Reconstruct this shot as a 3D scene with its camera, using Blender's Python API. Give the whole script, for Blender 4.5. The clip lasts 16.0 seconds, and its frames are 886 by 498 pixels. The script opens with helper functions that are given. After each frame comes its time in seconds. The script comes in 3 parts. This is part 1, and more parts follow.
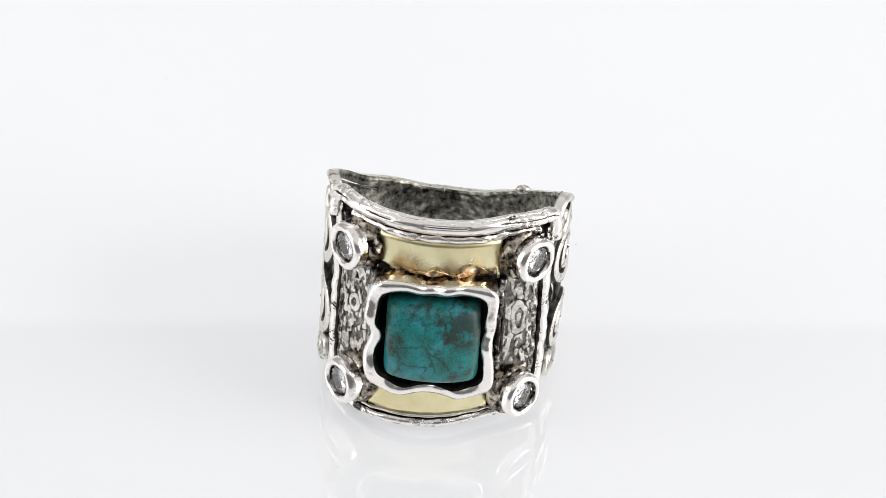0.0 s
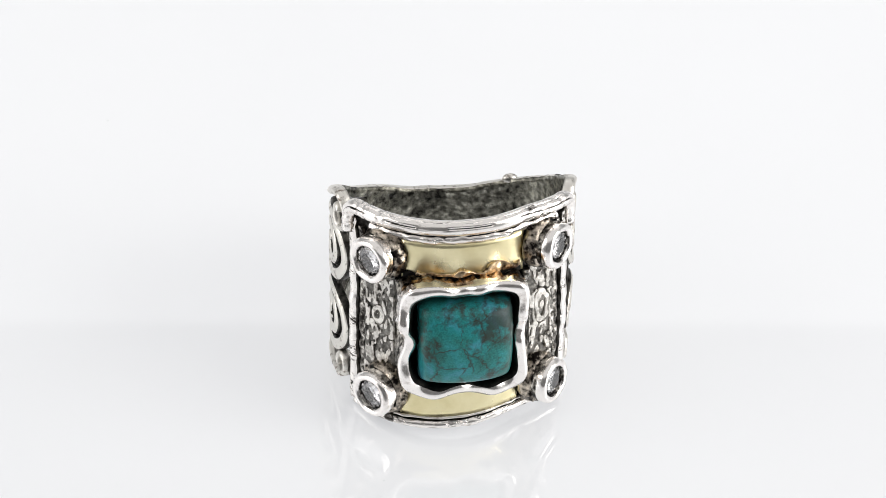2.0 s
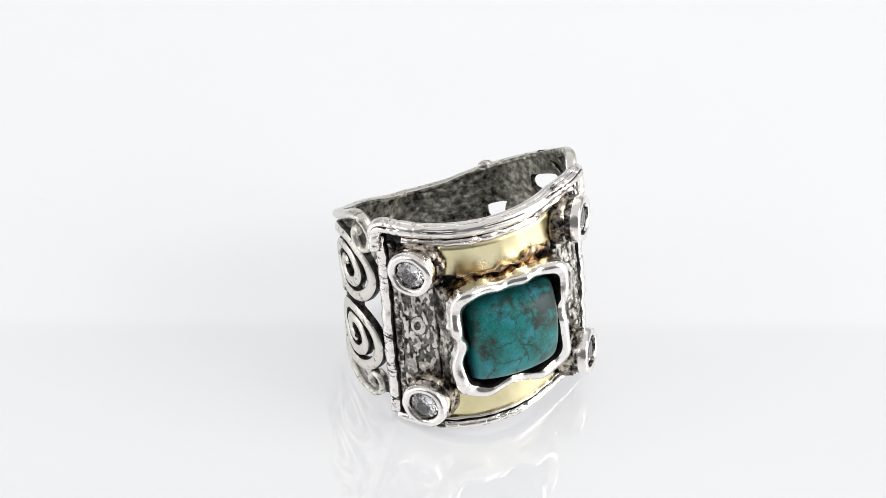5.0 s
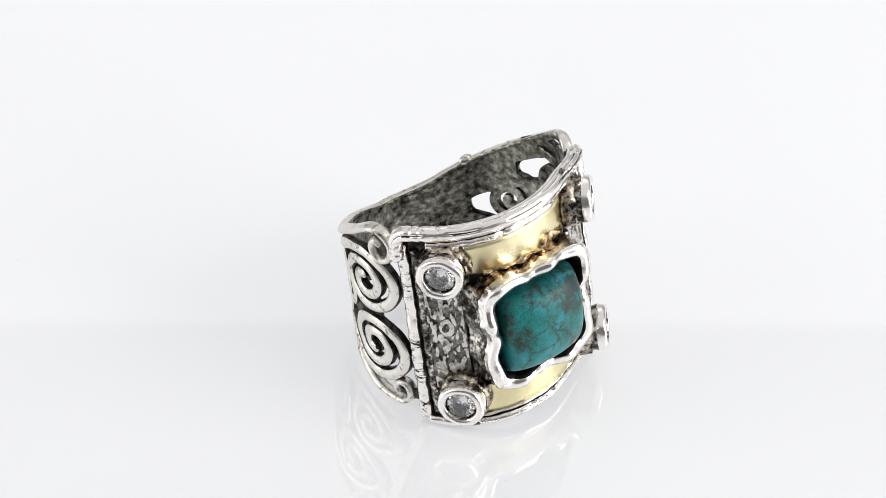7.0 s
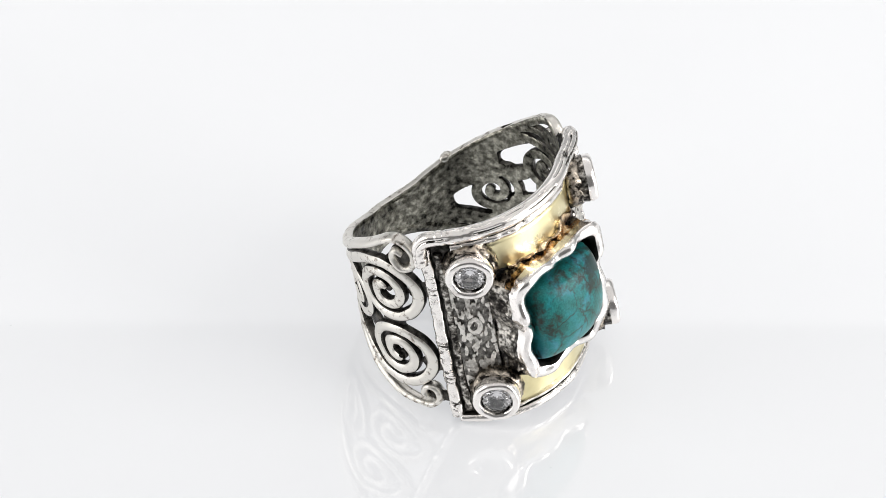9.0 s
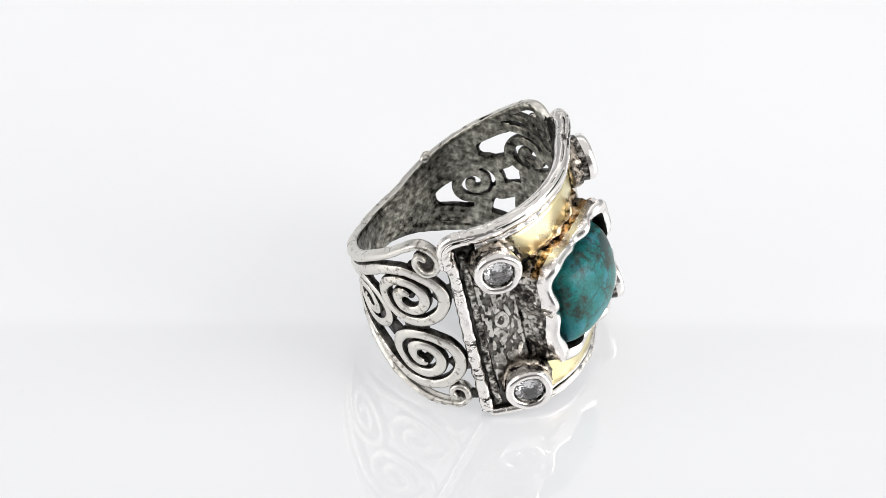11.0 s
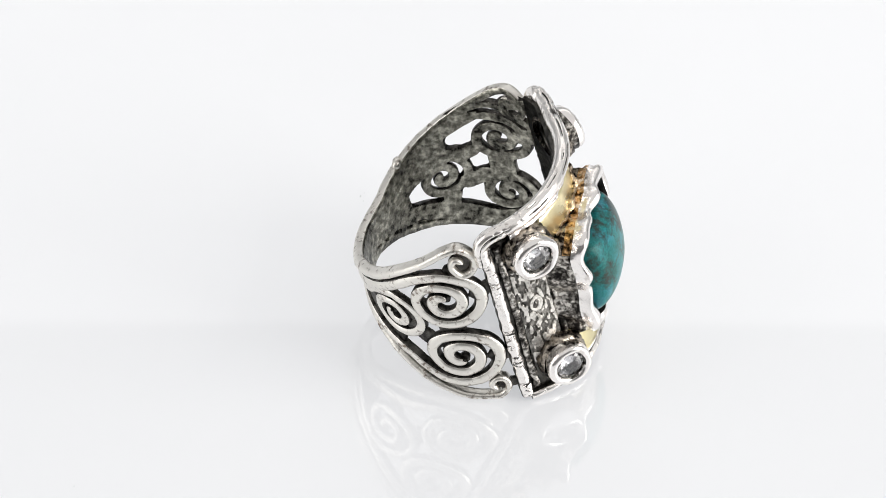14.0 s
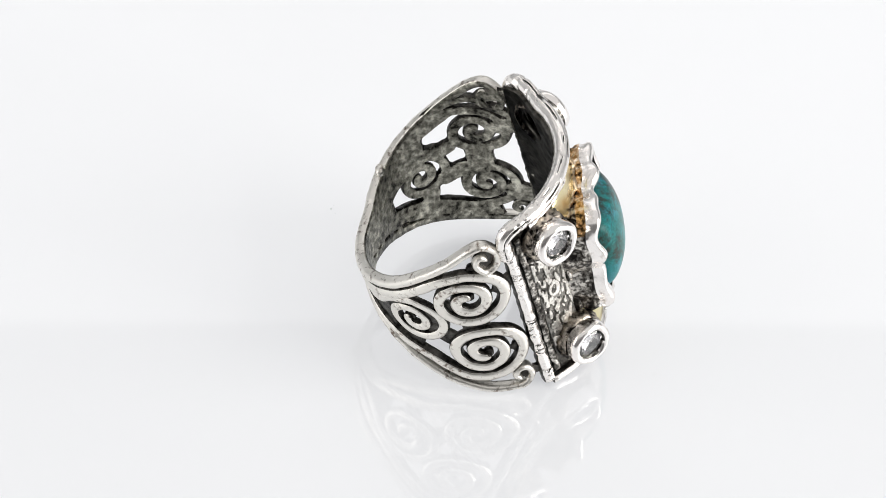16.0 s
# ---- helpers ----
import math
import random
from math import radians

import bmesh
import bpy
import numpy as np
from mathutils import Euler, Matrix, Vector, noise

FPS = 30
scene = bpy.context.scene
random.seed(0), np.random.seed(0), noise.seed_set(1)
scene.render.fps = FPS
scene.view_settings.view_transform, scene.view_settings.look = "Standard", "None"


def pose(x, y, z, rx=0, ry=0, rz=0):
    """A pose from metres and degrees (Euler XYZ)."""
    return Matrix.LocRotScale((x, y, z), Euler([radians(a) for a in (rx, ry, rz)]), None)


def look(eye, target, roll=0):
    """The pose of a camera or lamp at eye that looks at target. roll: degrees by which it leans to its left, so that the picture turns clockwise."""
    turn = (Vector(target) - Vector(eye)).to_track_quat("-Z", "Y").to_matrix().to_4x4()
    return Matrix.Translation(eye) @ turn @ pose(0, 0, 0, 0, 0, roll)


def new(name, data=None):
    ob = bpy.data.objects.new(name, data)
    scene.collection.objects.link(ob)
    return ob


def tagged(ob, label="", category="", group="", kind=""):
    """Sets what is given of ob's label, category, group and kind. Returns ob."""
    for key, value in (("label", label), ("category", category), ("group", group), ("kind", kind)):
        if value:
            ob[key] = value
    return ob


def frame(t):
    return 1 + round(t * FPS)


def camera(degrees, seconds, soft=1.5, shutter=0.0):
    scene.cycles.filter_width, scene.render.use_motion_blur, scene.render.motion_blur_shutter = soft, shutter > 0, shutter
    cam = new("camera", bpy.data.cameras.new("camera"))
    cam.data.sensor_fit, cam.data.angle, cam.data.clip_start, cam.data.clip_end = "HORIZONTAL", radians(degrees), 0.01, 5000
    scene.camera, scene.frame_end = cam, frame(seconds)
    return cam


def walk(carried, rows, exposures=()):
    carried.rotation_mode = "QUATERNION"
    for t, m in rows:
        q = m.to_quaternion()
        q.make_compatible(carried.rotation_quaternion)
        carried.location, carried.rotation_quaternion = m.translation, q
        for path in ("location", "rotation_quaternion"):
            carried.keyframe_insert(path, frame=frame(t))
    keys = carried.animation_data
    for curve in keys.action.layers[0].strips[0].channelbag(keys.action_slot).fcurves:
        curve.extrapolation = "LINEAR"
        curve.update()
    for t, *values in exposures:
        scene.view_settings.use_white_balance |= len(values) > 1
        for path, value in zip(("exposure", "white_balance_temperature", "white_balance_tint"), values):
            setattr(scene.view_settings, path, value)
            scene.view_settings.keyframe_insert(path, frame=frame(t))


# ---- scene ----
# One turquoise ring turns on a glowing acrylic turntable before a fixed camera.

# ---- camera ----
cam = camera(12.78, 16.0, soft=0.86)
EYE = Vector((0.00024, -0.25955, 0.28627))
AIM = Vector((0.00024, 0.0, 0.0087))
walk(cam, [(0.0, look(EYE, AIM, 4.24)), (16.0, look(EYE, AIM, 4.24))])
scene.view_settings.exposure = 0.0

# ---- light: white studio, large softbox behind, added side lamps, glowing table ----
world = bpy.data.worlds.new("world")
scene.world = world
world.use_nodes = True
world.node_tree.nodes["Background"].inputs["Color"].default_value = (1.0, 0.987, 0.982, 1)
world.node_tree.nodes["Background"].inputs["Strength"].default_value = 0.68


def area(name, eye, target, sx, sy, watts, color=(1, 1, 1)):
    data = bpy.data.lights.new(name, "AREA")
    data.shape, data.size, data.size_y, data.energy, data.color = "RECTANGLE", sx, sy, watts, color
    ob = new(name, data)
    ob.matrix_world = look(eye, target)
    return ob


# unseen; its place and strength set the faint line reflected in the table
area("softbox_top", (-0.057, 0.789, 0.55), (-0.057, 0.789, 0), 0.6, 0.6, 0.6, (1.0, 0.995, 0.99)).matrix_world = pose(-0.057, 0.789, 0.55, 0, 0, 5.5)
# side lamps added out of view to give the metal its highlights
area("added_lamp_left", (-0.55, -0.15, 0.25), (0, 0, 0.01), 0.36, 0.48, 1.05, (1.0, 0.975, 0.945))
area("added_lamp_right", (0.55, -0.10, 0.25), (0, 0, 0.01), 0.36, 0.48, 2.7, (1.0, 0.975, 0.945))


# ---- measures of the ring, in millimetres ----
# phi goes from the front of the ring to its left, z along the finger
LEAN = 16.0
STAND = pose(0, 0, 8.75) @ pose(0, 0, 0, -LEAN) @ pose(0, -3.3, -0.35)
MM = Matrix.Scale(0.001, 4)


# ---- materials ----
def material(name):
    m = bpy.data.materials.new(name)
    m.use_nodes = True
    nt = m.node_tree
    return m, nt, nt.nodes["Principled BSDF"]


def coords(nt):
    return nt.nodes.new("ShaderNodeTexCoord").outputs["Object"]


def tex_noise(nt, vec, scale, detail=4, rough=0.55, distortion=0.0):
    n = nt.nodes.new("ShaderNodeTexNoise")
    n.inputs["Scale"].default_value, n.inputs["Detail"].default_value = scale, detail
    n.inputs["Roughness"].default_value, n.inputs["Distortion"].default_value = rough, distortion
    nt.links.new(vec, n.inputs["Vector"])
    return n.outputs["Fac"]


def ramp(nt, fac, stops):
    r = nt.nodes.new("ShaderNodeValToRGB")
    while len(r.color_ramp.elements) < len(stops):
        r.color_ramp.elements.new(0.5)
    for el, (pos, c) in zip(r.color_ramp.elements, stops):
        el.position = pos
        el.color = (*c, 1) if len(c) == 3 else c
    nt.links.new(fac, r.inputs["Fac"])
    return r.outputs["Color"]


def mix(nt, fac, a, b, blend="MIX"):
    n = nt.nodes.new("ShaderNodeMix")
    n.data_type, n.blend_type = "RGBA", blend
    for sock, v in ((n.inputs[0], fac), (n.inputs[6], a), (n.inputs[7], b)):
        if isinstance(v, (int, float)):
            sock.default_value = v
        elif isinstance(v, tuple):
            sock.default_value = (*v, 1)
        else:
            nt.links.new(v, sock)
    return n.outputs[2]


def bump(nt, height, strength, dist, target):
    b = nt.nodes.new("ShaderNodeBump")
    b.inputs["Strength"].default_value, b.inputs["Distance"].default_value = strength, dist
    nt.links.new(height, b.inputs["Height"])
    nt.links.new(b.outputs["Normal"], target.inputs["Normal"])
    return b


def g(v):
    return (v, v, v)


def metal(name, dark, light, rough, spot_scale, lo, hi, relief, relief_scale, between=None):
    """Silver or gold with tarnish of two sizes and a hand-worked skin."""
    m, nt, p = material(name)
    co = coords(nt)
    a = tex_noise(nt, co, spot_scale, 6, 0.6)
    b = tex_noise(nt, co, spot_scale * 0.22, 3)
    both = mix(nt, 0.4, a, b)
    middle = [(0.5 * (lo + hi), between)] if between else []
    col = ramp(nt, both, [(lo, dark)] + middle + [(hi, light)])
    p.inputs["Metallic"].default_value = 1.0
    nt.links.new(col, p.inputs["Base Color"])
    r = ramp(nt, a, [(0.3, g(rough + 0.12)), (0.7, g(rough))])
    nt.links.new(r, p.inputs["Roughness"])
    bump(nt, tex_noise(nt, co, relief_scale, 5, 0.6), relief, 0.0001, p)
    return m


M_POLISHED = metal("polished_silver", (0.62, 0.565, 0.52), (0.975, 0.94, 0.91), 0.15, 1100, 0.30, 0.46, 0.3, 900)
M_WIRE = metal("worn_silver_wire", (0.20, 0.16, 0.13), (0.82, 0.795, 0.74), 0.3, 1900, 0.36, 0.46, 0.5, 2400)
M_DARK = metal("oxidised_silver", (0.012, 0.011, 0.010), (0.17, 0.162, 0.148), 0.40, 1300, 0.40, 0.68, 0.5, 1600)
M_INNER = metal("oxidised_inner_silver", (0.07, 0.067, 0.057), (0.66, 0.64, 0.56), 0.23, 1500, 0.40, 0.64, 1.0, 1700, (0.28, 0.27, 0.235))
M_BACK = metal("mottled_oxidised_silver", (0.014, 0.0135, 0.011), (0.80, 0.78, 0.67), 0.27, 1600, 0.38, 0.66, 1.0, 1700, (0.27, 0.262, 0.22))
# near black, so the gap round the stone gets its darkness from colour
M_BLACK = metal("near_black_silver", (0.006, 0.006, 0.005), (0.03, 0.029, 0.027), 0.5, 1300, 0.40, 0.68, 0.5, 1600)
M_PLATE = metal("blackened_plate_silver", (0.006, 0.006, 0.005), (0.06, 0.057, 0.05), 0.5, 1100, 0.44, 0.68, 1.0, 1700, (0.024, 0.023, 0.02))
M_GOLD = metal("pale_gold", (0.76, 0.67, 0.37), (0.90, 0.82, 0.53), 0.25, 500, 0.3, 0.6, 0.12, 350)
M_ROSE = metal("raw_red_gold", (0.05, 0.03, 0.02), (0.96, 0.74, 0.48), 0.24, 1200, 0.42, 0.58, 1.0, 1500)


def cracked_material(name, patch, lo, hi, size=1500):
    """Worn silver with short dark cracks across it."""
    m, nt, p = material(name)
    co = coords(nt)
    mp = nt.nodes.new("ShaderNodeMapping")
    mp.inputs["Scale"].default_value = (0.55, 0.55, 1.5)
    mp.inputs["Rotation"].default_value = (0.3, 0.25, 0)
    nt.links.new(co, mp.inputs["Vector"])
    crack = ramp(nt, tex_noise(nt, mp.outputs["Vector"], size, 5, 0.65, 0.8), [(0.54, g(0)), (0.62, g(1))])
    where = ramp(nt, tex_noise(nt, co, patch, 3), [(lo, g(0)), (hi, g(1))])
    mask = mix(nt, 1.0, crack, where, "MULTIPLY")
    tone = ramp(nt, tex_noise(nt, co, 1500, 5, 0.6), [(0.26, (0.55, 0.50, 0.46)), (0.42, (0.97, 0.935, 0.90))])
    nt.links.new(mix(nt, mask, tone, (0.05, 0.045, 0.04)), p.inputs["Base Color"])
    p.inputs["Metallic"].default_value, p.inputs["Roughness"].default_value = 1.0, 0.24
    bump(nt, ramp(nt, mask, [(0.0, g(1)), (1.0, g(0))]), 0.6, 0.00015, p)
    return m


def turquoise_material():
    m, nt, p = material("turquoise")
    co = coords(nt)
    body = ramp(nt, tex_noise(nt, co, 330, 5, 0.6, 0.4),
                [(0.36, (0.012, 0.075, 0.062)), (0.46, (0.015, 0.18, 0.175)), (0.54, (0.022, 0.26, 0.29)), (0.63, (0.08, 0.32, 0.46))])
    grain = tex_noise(nt, co, 6000, 3, 0.7)
    body = mix(nt, 0.45, body, ramp(nt, grain, [(0.3, (0.005, 0.07, 0.07)), (0.7, (0.05, 0.33, 0.31))]))
    vo = nt.nodes.new("ShaderNodeTexVoronoi")
    vo.feature = "DISTANCE_TO_EDGE"
    vo.inputs["Scale"].default_value = 420
    warp = nt.nodes.new("ShaderNodeVectorMath")
    warp.operation = "MULTIPLY_ADD"
    nz = nt.nodes.new("ShaderNodeTexNoise")
    nz.inputs["Scale"].default_value, nz.inputs["Detail"].default_value = 600, 4
    nt.links.new(co, nz.inputs["Vector"])
    warp.inputs[1].default_value = (0.0022, 0.0022, 0.0022)
    nt.links.new(nz.outputs["Color"], warp.inputs[0])
    nt.links.new(co, warp.inputs[2])
    nt.links.new(warp.outputs[0], vo.inputs["Vector"])
    vein = ramp(nt, vo.outputs["Distance"], [(0.0, g(0.8)), (0.055, g(0))])
    where = ramp(nt, tex_noise(nt, co, 380, 4), [(0.45, g(0)), (0.58, g(1))])
    far = nt.nodes.new("ShaderNodeVectorMath")
    far.operation = "DISTANCE"
    far.inputs[1].default_value = MM @ STAND @ Vector((2.6, -13.6, 2.6))
    nt.links.new(co, far.inputs[0])
    near = ramp(nt, far.outputs["Value"], [(0.0, g(0.24)), (0.0046, g(0.0))])
    far2 = nt.nodes.new("ShaderNodeVectorMath")
    far2.operation = "DISTANCE"
    far2.inputs[1].default_value = MM @ STAND @ Vector((-2.4, -13.8, -1.4))
    nt.links.new(co, far2.inputs[0])
    near = mix(nt, 1.0, near, ramp(nt, far2.outputs["Value"], [(0.0, g(0.09)), (0.0026, g(0.0))]), "ADD")
    spots = mix(nt, 1.0, tex_noise(nt, co, 430, 5, 0.65), near, "ADD")
    patch = ramp(nt, spots, [(0.57, g(0)), (0.67, g(0.8))])
    mask = mix(nt, 1.0, vein, where, "MULTIPLY")
    mask = mix(nt, 1.0, mask, patch, "SCREEN")
    col = mix(nt, mask, body, (0.036, 0.026, 0.019))
    nt.links.new(col, p.inputs["Base Color"])
    p.inputs["Roughness"].default_value = 0.3
    p.inputs["Specular IOR Level"].default_value = 0.24
    bump(nt, grain, 0.15, 0.00004, p)
    return m


def zircon_material():
    m, nt, p = material("clear_zircon")
    p.inputs["Base Color"].default_value = (0.93, 0.92, 0.94, 1)
    p.inputs["Transmission Weight"].default_value = 1.0
    p.inputs["IOR"].default_value = 2.1
    p.inputs["Roughness"].default_value = 0.01
    return m


def table_material():
    """Opal acrylic with a polished face; its glow is emission, with no lamp below."""
    m, nt, p = material("opal_acrylic")
    co = coords(nt)
    tone = ramp(nt, tex_noise(nt, co, 14, 2), [(0.3, (0.44, 0.445, 0.45)), (0.7, (0.47, 0.475, 0.48))])
    nt.links.new(tone, p.inputs["Base Color"])
    p.inputs["Roughness"].default_value = 0.03
    p.inputs["IOR"].default_value = 1.8
    # emission stands in for light through the acrylic, so shadows stay faint
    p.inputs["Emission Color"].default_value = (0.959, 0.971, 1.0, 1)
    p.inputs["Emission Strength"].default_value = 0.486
    return m


def plain_material(name, col, rough):
    m, nt, p = material(name)
    n = tex_noise(nt, coords(nt), 40, 4)
    nt.links.new(ramp(nt, n, [(0.3, tuple(c * 0.93 for c in col)), (0.7, col)]), p.inputs["Base Color"])
    p.inputs["Roughness"].default_value = rough
    return m


M_SOLDER = metal("rough_solder", (0.012, 0.010, 0.009), (0.72, 0.64, 0.54), 0.26, 1500, 0.46, 0.60, 1.0, 1700)
# part of the orange is the gold strip's reflection, put into the colour
M_GOLD_TINT = metal("gold_tinted_rough_silver", (0.05, 0.035, 0.02), (1.0, 0.86, 0.68), 0.24, 1500, 0.42, 0.58, 1.0, 1200, (0.62, 0.37, 0.16))
M_CRACK = cracked_material("cracked_silver", 420, 0.48, 0.58)
M_RAIL = cracked_material("notched_polished_silver", 300, 0.54, 0.64, 800)
M_SIDE = metal("hammered_silver", (0.02, 0.018, 0.017), (0.72, 0.69, 0.64), 0.28, 2000, 0.44, 0.58, 1.0, 1200, (0.16, 0.15, 0.135))
M_FLAKE = metal("worn_flake_silver", (0.30, 0.285, 0.26), (0.80, 0.775, 0.73), 0.36, 2200, 0.36, 0.54, 0.6, 2000)
M_BARK = metal("dark_bark_silver", (0.03, 0.028, 0.026), (0.42, 0.405, 0.375), 0.45, 1800, 0.36, 0.62, 1.0, 1500, (0.19, 0.183, 0.17))
M_TURQ, M_ZIRCON, M_TABLE = turquoise_material(), zircon_material(), table_material()
M_WALL = plain_material("white_studio_paint", (0.82, 0.83, 0.84), 0.8)
M_CHARCOAL = plain_material("grey_paint", (0.30, 0.298, 0.295), 0.8)
M_DUST = plain_material("grey_dust", (0.80, 0.83, 0.83), 0.9)

def ease(t):
    t = min(max(t, 0.0), 1.0)
    return t * t * (3 - 2 * t)


def cyl(phi, z, r):
    a, q = radians(phi), abs(phi)
    back = 1 - ease((q - 115) / 50)
    r -= (0.35 - 0.25 * max(-1.0, min(1.0, phi / 20))) * ease((-z - 4.5) / 5.5) * (1 - ease((q - 45) / 25)) + 0.1 * ease((q - 140) / 30)
    r += 0.34 * (ease((q - 118) / 40) if phi > 0 else ease((q - 152) / 28))
    if phi > 0:
        return Vector((-(r + 0.25 * ease((q - 60) / 22) * back) * math.sin(a), -r * math.cos(a), z))
    r += 1.18 * ease((q - 30) / 28) * (1 + 0.08 * ease((q - 62) / 25)) * (1 - 0.35 * ease(-z / 8) * ease((q - 62) / 12)) * back
    return Vector((-r * math.sin(a), -r * math.cos(a), z))


def part(name, bm, mats, parent, label="", smooth=True):
    """Links a bmesh, built in millimetres of the upright ring, as one mesh under a thing or a part."""
    bm.transform(MM @ STAND)
    bmesh.ops.recalc_face_normals(bm, faces=bm.faces[:])
    me = bpy.data.meshes.new(name)
    bm.to_mesh(me)
    bm.free()
    for f in me.polygons:
        f.use_smooth = smooth
    for m in mats if isinstance(mats, (list, tuple)) else [mats]:
        me.materials.append(m)
    ob = new(name, me)
    ob.parent = parent
    return tagged(ob, label)


def spline(pts, step=0.22, closed=False):
    """Points along a smooth curve through pts (phi, z), spaced about step millimetres."""
    out, n = [], len(pts)
    for i in range(n if closed else n - 1):
        p = [Vector(pts[(i + k) % n] if closed else pts[min(max(i + k, 0), n - 1)]) for k in (-1, 0, 1, 2)]
        d = (p[2] - p[1])
        length = math.hypot(d[0] * 0.19, d[1])
        m = max(1, round(length / step))
        for k in range(m):
            t = k / m
            out.append(0.5 * (2 * p[1] + (p[2] - p[0]) * t + (2 * p[0] - 5 * p[1] + 4 * p[2] - p[3]) * t * t
                              + (3 * p[1] - p[0] - 3 * p[2] + p[3]) * t ** 3))
    if not closed:
        out.append(Vector(pts[-1]))
    return out


# half section of a flattened wire: side, height, and whether the face that follows is worn bright
SECTION = [(-1.03, 0.0, 0), (-1.04, 0.2, 0), (-1.0, 0.40, 0), (-1.0, 0.56, 0), (-0.84, 0.78, 1), (-0.5, 0.93, 1), (0, 1.0, 1), (0.5, 0.93, 1), (0.84, 0.78, 0),
           (1.0, 0.56, 0), (1.0, 0.40, 0), (1.04, 0.2, 0), (1.03, 0.0, 2)]


def sweep(bm, path, width, r0, r1, closed=False, seed=0.0, wobble=0.05, taper=False, slim=0.0):
    """A wire on the cylinder: path of (phi, z), its width, and the radii of its inner and outer face."""
    n, rings = len(path), []
    pos = [cyl(q[0], q[1], 1.0) for q in path]
    flat = [Vector((radians(q[0]) * 0.5 * (r0 + r1), q[1])) for q in path]
    for i in range(n):
        a, b = (i - 1) % n if closed else max(i - 1, 0), (i + 1) % n if closed else min(i + 1, n - 1)
        t = flat[b] - flat[a]
        t = t.normalized() if t.length > 1e-9 else Vector((1, 0))
        side = Vector((-t[1], t[0]))
        w = 0.5 * width * (1 + wobble * 2 * noise.noise(Vector((i * 0.25, seed, 3.1))))
        if slim:
            w *= 1 - slim * ease(i / n)
        if taper and i > n - 5:
            w *= (0.45, 0.7, 0.88, 0.97)[n - 1 - i]
        lift = wobble * 1.2 * noise.noise(Vector((i * 0.2, seed + 7, 0.4)))
        row = []
        for s, h, _ in SECTION:
            u = flat[i] + side * (w * s)
            row.append(bm.verts.new(cyl(math.degrees(u[0] / (0.5 * (r0 + r1))), u[1], r0 + (r1 - r0 + lift) * h)))
        rings.append(row)
    m = len(SECTION)
    for i in range(n if closed else n - 1):
        p, q = rings[i], rings[(i + 1) % n]
        for k in range(m):
            f = bm.faces.new((p[k], p[(k + 1) % m], q[(k + 1) % m], q[k]))
            f.material_index = (1, 0, 2)[SECTION[k][2]]
    if not closed:
        for row in (rings[0], rings[-1]):
            bm.faces.new(row).material_index = 1
    return bm


def tube(bm, pts, radius, seg=10, seed=0.0, wobble=0.05, closed=False, notch=None, dark=None):
    """A round hand-drawn wire through points in space."""
    n, rings = len(pts), []
    for i in range(n):
        a, b = (pts[(i - 1) % n], pts[(i + 1) % n]) if closed else (pts[max(i - 1, 0)], pts[min(i + 1, n - 1)])
        t = (b - a).normalized()
        out = Vector((pts[i][0], pts[i][1], 0)).normalized()
        side = t.cross(out).normalized()
        up = side.cross(t)
        row = []
        for k in range(seg):
            ang = 2 * math.pi * k / seg
            r = radius * (1 + wobble * 2 * noise.noise(Vector((i * 0.14, k * 0.5, seed))) + (notch(i, k) if notch else 0))
            row.append(bm.verts.new(pts[i] + side * (r * math.cos(ang)) + up * (r * math.sin(ang))))
        rings.append(row)
    for i in range(n if closed else n - 1):
        p, q = rings[i], rings[(i + 1) % n]
        for k in range(seg):
            f = bm.faces.new((p[k], p[(k + 1) % seg], q[(k + 1) % seg], q[k]))
            f.material_index = 1 if dark and dark(i, k) else 0
    if not closed:
        for row in (rings[0], rings[-1]):
            bm.faces.new(row)
    return bm


def shell(bm, phis, low, high, r0, r1, rough=0.0, rows=8, seed=0.0):
    """A bent plate between two edges low(phi), high(phi) and two radii; rough makes its outer face uneven."""
    grid = []
    for phi in phis:
        col = []
        for j in range(rows + 1):
            z = low(phi) + (high(phi) - low(phi)) * j / rows
            h = rough * noise.noise(Vector((phi * 0.14, z * 0.7, seed))) * 2
            col.append((bm.verts.new(cyl(phi, z, r1 + h)), bm.verts.new(cyl(phi, z, r0))))
        grid.append(col)
    n, m = len(grid), rows + 1
    for i in range(n - 1):
        for j in range(m - 1):
            a, b, c, d = grid[i][j], grid[i + 1][j], grid[i + 1][j + 1], grid[i][j + 1]
            bm.faces.new((a[0], b[0], c[0], d[0]))
            bm.faces.new((a[1], d[1], c[1], b[1]))
        for j in (0, m - 1):
            a, b = grid[i][j], grid[i + 1][j]
            bm.faces.new((a[0], a[1], b[1], b[0]))
    for i in (0, n - 1):
        for j in range(m - 1):
            a, b = grid[i][j], grid[i][j + 1]
            bm.faces.new((a[0], b[0], b[1], a[1]))
    return bm


def steps(a, b, n):
    return [a + (b - a) * i / n for i in range(n + 1)]


# ---- setting: table and studio ----
def slab(name, x0, x1, y0, y1, z0, z1, mat, label):
    bm = bmesh.new()
    bmesh.ops.create_cube(bm, size=1.0)
    for v in bm.verts:
        v.co = Vector(((x0, x1)[v.co.x > 0], (y0, y1)[v.co.y > 0], (z0, z1)[v.co.z > 0]))
    me = bpy.data.meshes.new(name)
    bm.to_mesh(me)
    bm.free()
    me.materials.append(mat)
    return tagged(new(name, me), label, "studio", kind="structure")


